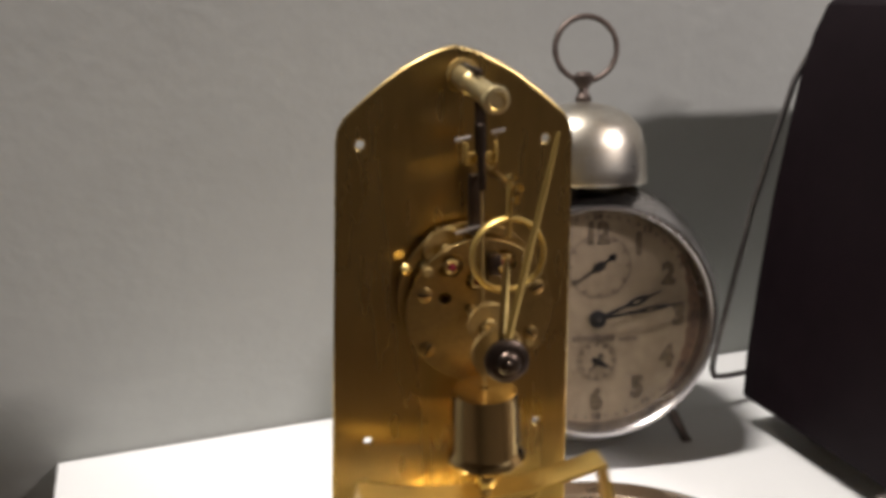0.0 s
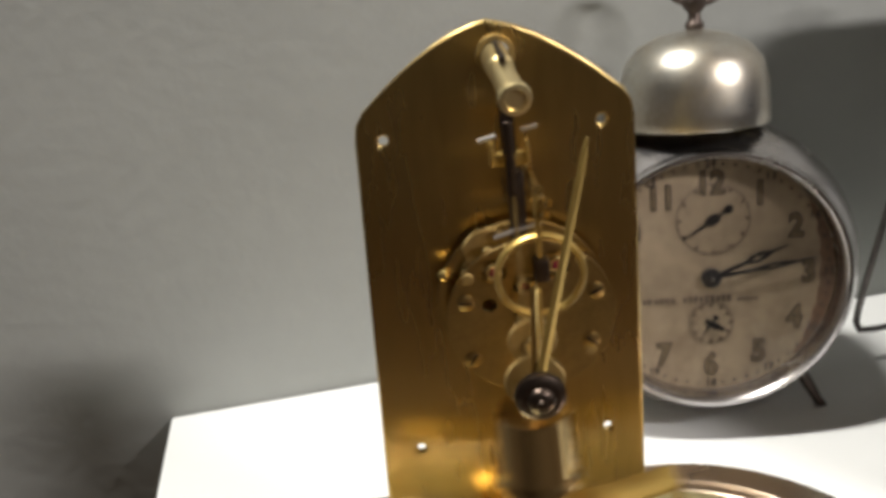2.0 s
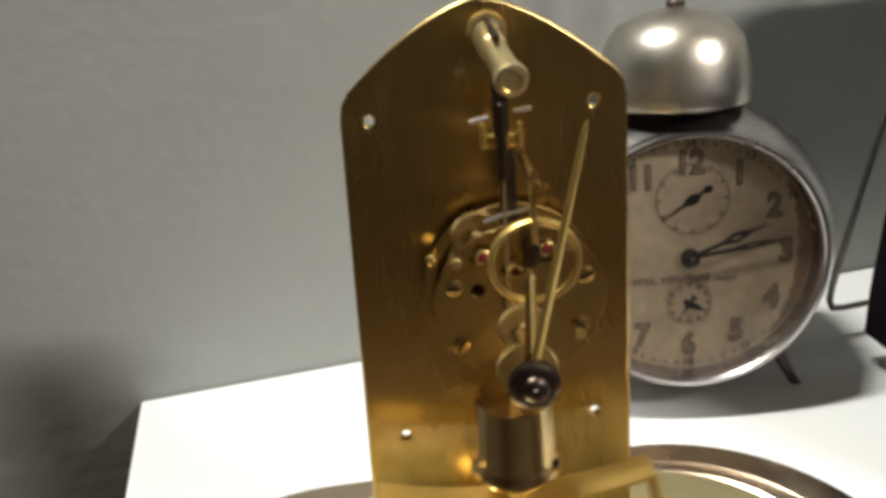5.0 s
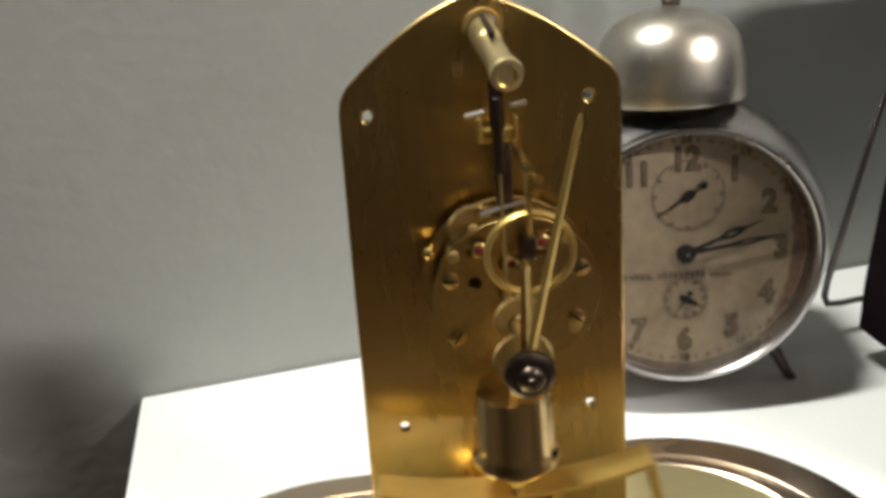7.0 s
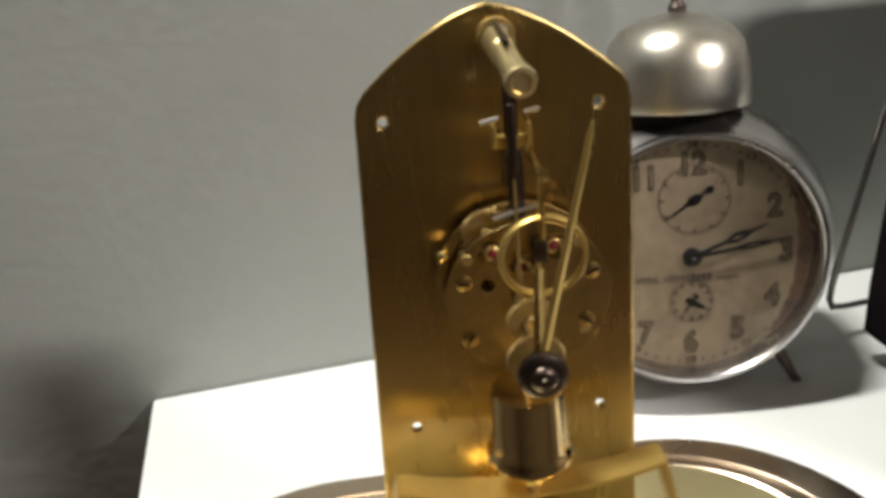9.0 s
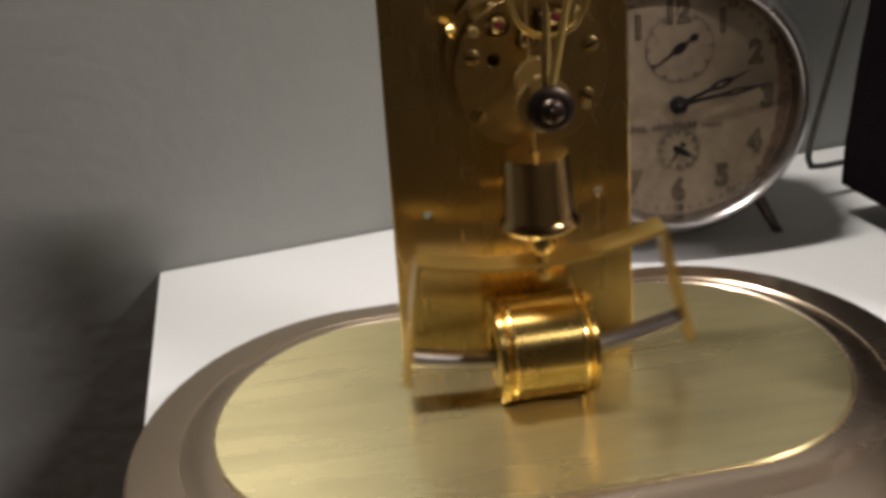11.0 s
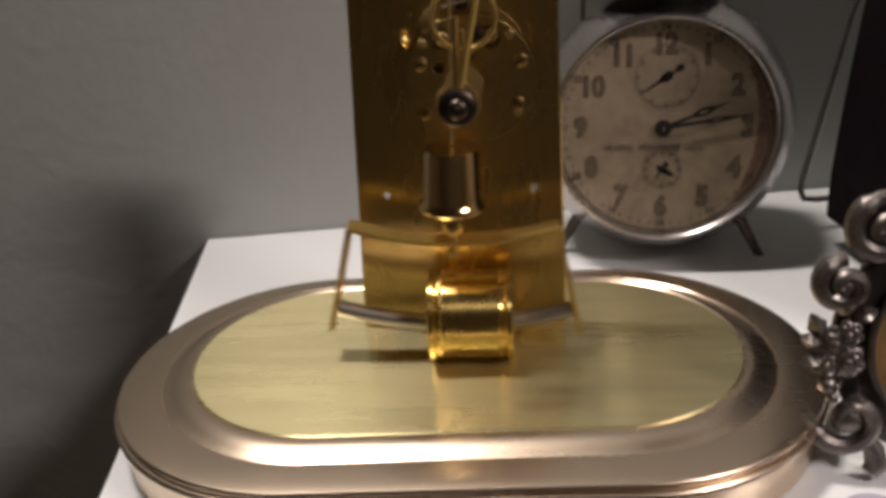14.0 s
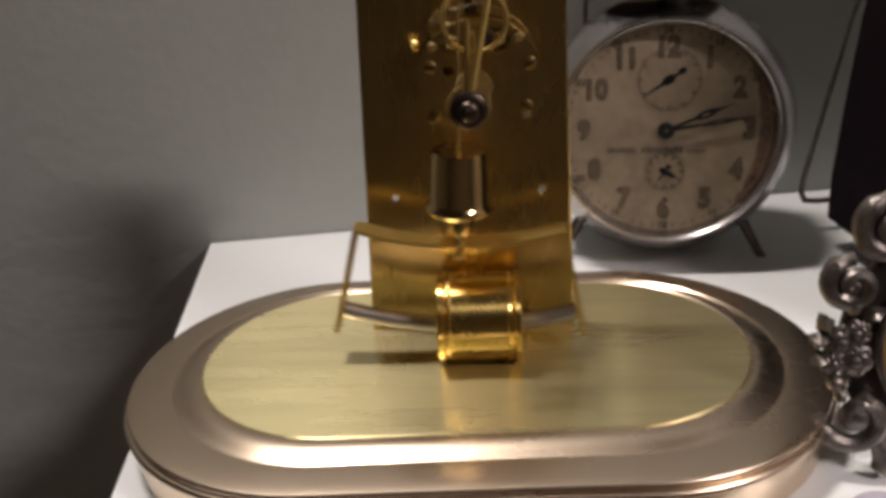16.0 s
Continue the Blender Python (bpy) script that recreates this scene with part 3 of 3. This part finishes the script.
def spade(length, w, turn, y):
    loops = [[(-0.0009, 0), (-0.0007, length * 0.45), (-w, length * 0.58), (-w * 0.8, length * 0.70), (-0.0006, length * 0.80), (-0.0002, length), (0.0002, length), (0.0006, length * 0.80), (w * 0.8, length * 0.70), (w, length * 0.58), (0.0007, length * 0.45), (0.0009, 0)],
             [(-w * 0.45, length * 0.59), (0, length * 0.53), (w * 0.45, length * 0.59), (0, length * 0.70)]]
    return moved(flat_curve("spade", loops, 0.0004), pose(0, y, 0, 0, turn, 0))


part("hour_hand", spade(0.0340, 0.0021, 68, -0.0010), HAND_BLACK, alarm, "blackened pierced hour hand", smooth=False)
part("minute_hand", spade(0.0430, 0.0014, 81, -0.0017), HAND_BLACK, alarm, "blackened pierced minute hand", smooth=False)
part("hand_hub", lathe([(0, -0.0032), (0.0018, -0.0030), (0.0042, -0.0022), (0.0042, -0.0010), (0, -0.0008)], (0, 0, 0), (0, 1, 0), 24), HAND_BLACK, alarm)
part("hub_pin", lathe([(0, -0.0042), (0.0009, -0.0041), (0.0011, -0.0030), (0, -0.0030)], (0, 0, 0), (0, 1, 0), 14), NICKEL, alarm)
glass = part("glass", lathe([(0, -0.0102), (0.030, -0.0092), (0.0521, -0.0070), (0.0521, -0.0064), (0.030, -0.0086), (0, -0.0096)], (0, 0, 0), (0, 1, 0), 48), GLASS, alarm, "clear domed glass")
glass.visible_shadow = False
bell = part("bell", lathe([(0.0, 0.1020), (0.006, 0.1018), (0.0145, 0.0998), (0.0228, 0.0956), (0.0282, 0.0890), (0.0305, 0.0800), (0.0311, 0.0700), (0.0314, 0.0638), (0.0310, 0.0632), (0.0303, 0.0642), (0.0296, 0.0790), (0.0220, 0.0930), (0.0, 0.1000)], (-0.003, 0.019, 0), (0, 0, 1), 64),
            NICKEL_BELL, alarm, "dented nickel-plated bell dome", angle=50)
part("bell_stem", rod((-0.003, 0.019, 0.050), (-0.003, 0.019, 0.100), 0.0030, 16), IRON, alarm)
part("handle_stud", lathe([(0.0034, 0.1012), (0.0040, 0.1040), (0.0026, 0.1060), (0.0024, 0.1085), (0.0046, 0.1110), (0.0050, 0.1140), (0.0030, 0.1160), (0, 0.1162)], (-0.0022, 0.019, 0), (0, 0, 1), 20), IRON, alarm)
part("carrying_ring", tube([(-0.001 + 0.0150 * math.sin(a), 0.019, 0.1270 + 0.0150 * math.cos(a)) for a in [2 * math.pi * k / 44 for k in range(44)]], 0.0014, 10, True), IRON, alarm, "dark rusted iron carrying ring")
for s in (-1, 1):
    top, foot = Vector((s * 0.036, 0.014, -0.039)), Vector((s * 0.0530, 0.0175, -0.0700))
    leg = part("leg", tube([top, top.lerp(foot, 0.5), top.lerp(foot, 0.9), foot], [0.0034, 0.0027, 0.0021, 0.0026], 12), IRON, alarm, "dark tapered leg")
    part("ball_foot", lathe([(0, -0.0022), (0.0018, -0.0016), (0.0024, 0), (0.0016, 0.0018), (0, 0.0022)], foot, (0, 0, 1), 14), IRON, leg)
part("hammer_arm", tube([(-0.040, 0.022, 0.046), (-0.040, 0.022, 0.062), (-0.0385, 0.021, 0.074)], 0.0012, 10), IRON, alarm)
part("hammer", lathe([(0, 0), (0.0030, 0.0003), (0.0034, 0.0012), (0.0034, 0.0068), (0.0028, 0.0078), (0, 0.0080)], (-0.0425, 0.021, 0.074), (1, 0, 0.1), 16), IRON, alarm, "small dark iron bell hammer")
part("rear_knob", rod((0.02, 0.0535, -0.015), (0.02, 0.061, -0.015), 0.006, 18), NICKEL, alarm)
part("rear_leg", tube([(0, 0.045, -0.046), (0, 0.052, -0.057), (0, 0.0580, -0.0610)], 0.0024, 10), IRON, alarm)


# ---------------------------------------------------------------- black case with a wire stand
case = thing("black_case", pose(0.187, 0.126, 0.0, 0, 0, YAW), "dark glossy box leaning on its wire stand", "case")
SIDE = ((0.0030, 0.0160), (-0.0005, 0.0185), (-0.0010, 0.0400), (0.0010, 0.0800), (0.0040, 0.1200), (0.0078, 0.1500), (0.0118, 0.1780), (0.0170, 0.2000), (0.0225, 0.2120), (0.0280, 0.2165), (0.0340, 0.2180))
CASE_DEEP = 0.135


def bowed(outline, y0, y1, bevel):
    """A block with the outline in the x-z plane, reaching from y0 to y1."""
    return moved(flat_curve("bowed", [outline], y1 - y0, bevel), pose(0, (y0 + y1) / 2, 0))


part("shell", bowed([(0.1500, 0.2165), (0.1600, 0.2100), (0.1690, 0.0400), (0.1680, 0.0185), (0.1650, 0.0160)] + list(SIDE), -CASE_DEEP, 0.0, 0.003), BLACK_CASE, case, angle=25)
part("seam", tube([(x - 0.0004, -0.016, z) for x, z in SIDE[1:]] + [(0.080, -0.016, 0.2178), (0.150, -0.016, 0.2164)], 0.0009, 8), RUBBER, case)
part("stand", tube([(x + 0.004, y, z) for x, y, z in ((0.040, -0.004, 0.2205), (0.041, 0.008, 0.2190), (0.0375, 0.016, 0.2120), (0.020, 0.0185, 0.1760), (0.004, 0.019, 0.1160), (-0.005, 0.019, 0.0660), (-0.0115, 0.019, 0.0320), (-0.0120, 0.0192, 0.0235), (-0.0095, 0.0195, 0.0185), (-0.002, 0.0200, 0.0172), (0.016, 0.0205, 0.0172), (0.150, 0.022, 0.0172),
                    (0.156, 0.022, 0.022), (0.162, 0.022, 0.120), (0.168, 0.020, 0.200), (0.166, 0.008, 0.2075), (0.162, -0.004, 0.2065))], 0.0016, 10), WIRE, case, "bent grey wire stand")
for fx in (0.026, 0.070):
    for fy in (-0.115, -0.030):
        part("rubber_foot", lathe([(0, 0), (0.007, 0), (0.0075, 0.002), (0.0065, 0.018), (0, 0.018)], (fx, fy, 0), (0, 0, 1), 16), RUBBER, case)


# ---------------------------------------------------------------- ornate little picture frame
frame_ob = thing("picture_frame", pose(0.1560, -0.0660, -0.0005, -6, 0, -6), "ornate tarnished silver picture frame with scrolls and flowers", "picture frame")
FC = (0.0, 0.050)


def oval(rx, rz, n=56):
    return [(FC[0] + rx * math.cos(2 * math.pi * k / n), FC[1] + rz * math.sin(2 * math.pi * k / n)) for k in range(n)]


part("back_sheet", moved(flat_curve("back_sheet", [oval(0.0350, 0.0400), oval(0.0235, 0.0285)], 0.004, 0.0008), pose(0, 0.002, 0)), PEWTER_DARK, frame_ob)
part("oval_rim", tube([(x, -0.0012, z) for x, z in oval(0.0240, 0.0290)], 0.0013, 10, True), PEWTER, frame_ob)
part("picture", moved(flat_curve("picture", [oval(0.0236, 0.0286)], 0.0012), pose(0, 0.0030, 0)), PICTURE, frame_ob, "amber toned oval picture")


def scroll(cx, cz, r, turns, start, hand_):
    pts, rad = [], []
    n = 40
    for k in range(n + 1):
        f = k / n
        a = start + hand_ * turns * 2 * math.pi * f
        rr = r * (1 - 0.78 * f)
        pts.append((cx + rr * math.cos(a), -0.002 - 0.003 * f, cz + rr * math.sin(a)))
        rad.append(0.0036 * (1 - 0.45 * f) if f > 0.05 else 0.0024)
    s = part("scroll", tube(pts, rad, 10), PEWTER, frame_ob)
    part("boss", lathe([(0, 0), (r * 0.45, 0), (r * 0.38, 0.0016), (r * 0.2, 0.0028), (0, 0.0030)], (cx, -0.003, cz), (0, -1, 0), 14), PEWTER, s)


def leaf(x, z, length, turn, w):
    bm = bmesh.new()
    rows = []
    for k in range(7):
        f = k / 6
        ww = w * math.sin(math.pi * min(0.98, 0.12 + 0.86 * f)) * (1.0 + 0.18 * (k % 2))
        lift = 0.004 * math.sin(math.pi * f)
        rows.append([bm.verts.new(p) for p in ((-ww, 0.0, f * length), (0, -lift - 0.0008, f * length), (ww, 0.0, f * length), (0, 0.0016, f * length))])
    for a, b in zip(rows, rows[1:]):
        for k in range(4):
            bm.faces.new([a[k], a[(k + 1) % 4], b[(k + 1) % 4], b[k]])
    part("leaf", moved(bm, pose(x, -0.003, z, 0, turn, 0)), PEWTER, frame_ob, angle=60)


def flower(x, z, r):
    f = part("flower", lathe([(0, 0), (r * 0.35, 0), (r * 0.3, 0.0022), (0, 0.0032)], (x, -0.0045, z), (0, -1, 0), 12), PEWTER, frame_ob)
    for k in range(6):
        a = 2 * math.pi * k / 6 + x * 40
        px, pz = x + r * 0.62 * math.cos(a), z + r * 0.62 * math.sin(a)
        part("petal", lathe([(0, 0), (r * 0.40, 0.0004), (r * 0.42, 0.0014), (r * 0.22, 0.0017), (0, 0.0009)], (px, -0.0040, pz), (0.35 * math.cos(a), -1, 0.35 * math.sin(a)), 10), PEWTER, f)


def bead_at(x, z, r):
    part("bead", lathe([(0, 0)] + [(r * math.sin(math.pi * k / 8), r - r * math.cos(math.pi * k / 8)) for k in range(1, 8)] + [(0, 2 * r)], (x, -0.002, z), (0, -1, 0), 14), PEWTER, frame_ob)


for s in (-1, 1):
    scroll(s * 0.0345, 0.0705, 0.0082, 1.35, math.pi / 2 if s > 0 else math.pi / 2, -s if s > 0 else 1)
    scroll(s * 0.0245, 0.0885, 0.0105, 1.3, math.pi / 2, 1 if s < 0 else -1)
    scroll(s * 0.0290, 0.0235, 0.0120, 1.1, math.pi if s < 0 else 0, 1 if s < 0 else -1)
    leaf(s * 0.0395, 0.0530, 0.0085, s * 30, 0.0028)
    leaf(s * 0.0395, 0.0505, 0.0070, s * 75, 0.0030)
    leaf(s * 0.0385, 0.0460, 0.0075, s * 115, 0.0030)
    leaf(s * 0.0300, 0.0590, 0.0070, s * -60, 0.0028)
    leaf(s * 0.0330, 0.0600, 0.0060, s * 10, 0.0026)
    leaf(s * 0.0330, 0.0390, 0.0070, s * 150, 0.0026)
    flower(s * 0.0365, 0.0510, 0.0060)
    flower(s * 0.0320, 0.0450, 0.0056)
    flower(s * 0.0385, 0.0440, 0.0042)
    flower(s * 0.0325, 0.0545, 0.0046)
    bead_at(s * 0.0372, 0.0370, 0.0030)
    bead_at(s * 0.0350, 0.0318, 0.0022)
    leaf(s * 0.0300, 0.0300, 0.0065, s * -80, 0.0024)
    bead_at(s * 0.0285, 0.0275, 0.0022)
    part("foot", tube([(s * 0.0225, 0.0, 0.0170), (s * 0.0190, 0.0, 0.0110), (s * 0.0175, -0.001, 0.0060), (s * 0.0200, -0.002, 0.0028)], [0.0022, 0.0034, 0.0040, 0.0028], 12), PEWTER, frame_ob)
part("strut", moved(box((-0.010, 0.0, 0.0), (0.010, 0.0015, 0.072), 0.0004), pose(0, 0.0285, 0.003, 20)), PEWTER_DARK, frame_ob)

stone = part("smooth_stone", lathe([(0, 0)] + [(0.011 * math.sin(math.pi * k / 14), 0.0045 - 0.0045 * math.cos(math.pi * k / 14)) for k in range(1, 14)] + [(0, 0.009)], (0, 0, 0), (0, 0, 1), 32), LILAC)
stone.matrix_world = pose(0.1290, -0.0900, 0.0)
tagged(stone, "small pale lilac polished stone lying on the shelf", "stone")


# ---------------------------------------------------------------- movement of the pendulum
PERIOD, SWING, LEFT_AT = 0.67, 5.8, 6.50


def motions():
    rows, n = [], 320
    for k in range(n + 1):
        t = 16.0 * k / n
        ang = SWING * math.cos(2 * math.pi * (t - LEFT_AT) / PERIOD)
        rows.append((t, pose(*PIVOT, 0, ang, 0)))
    walk(pend, rows)


motions()
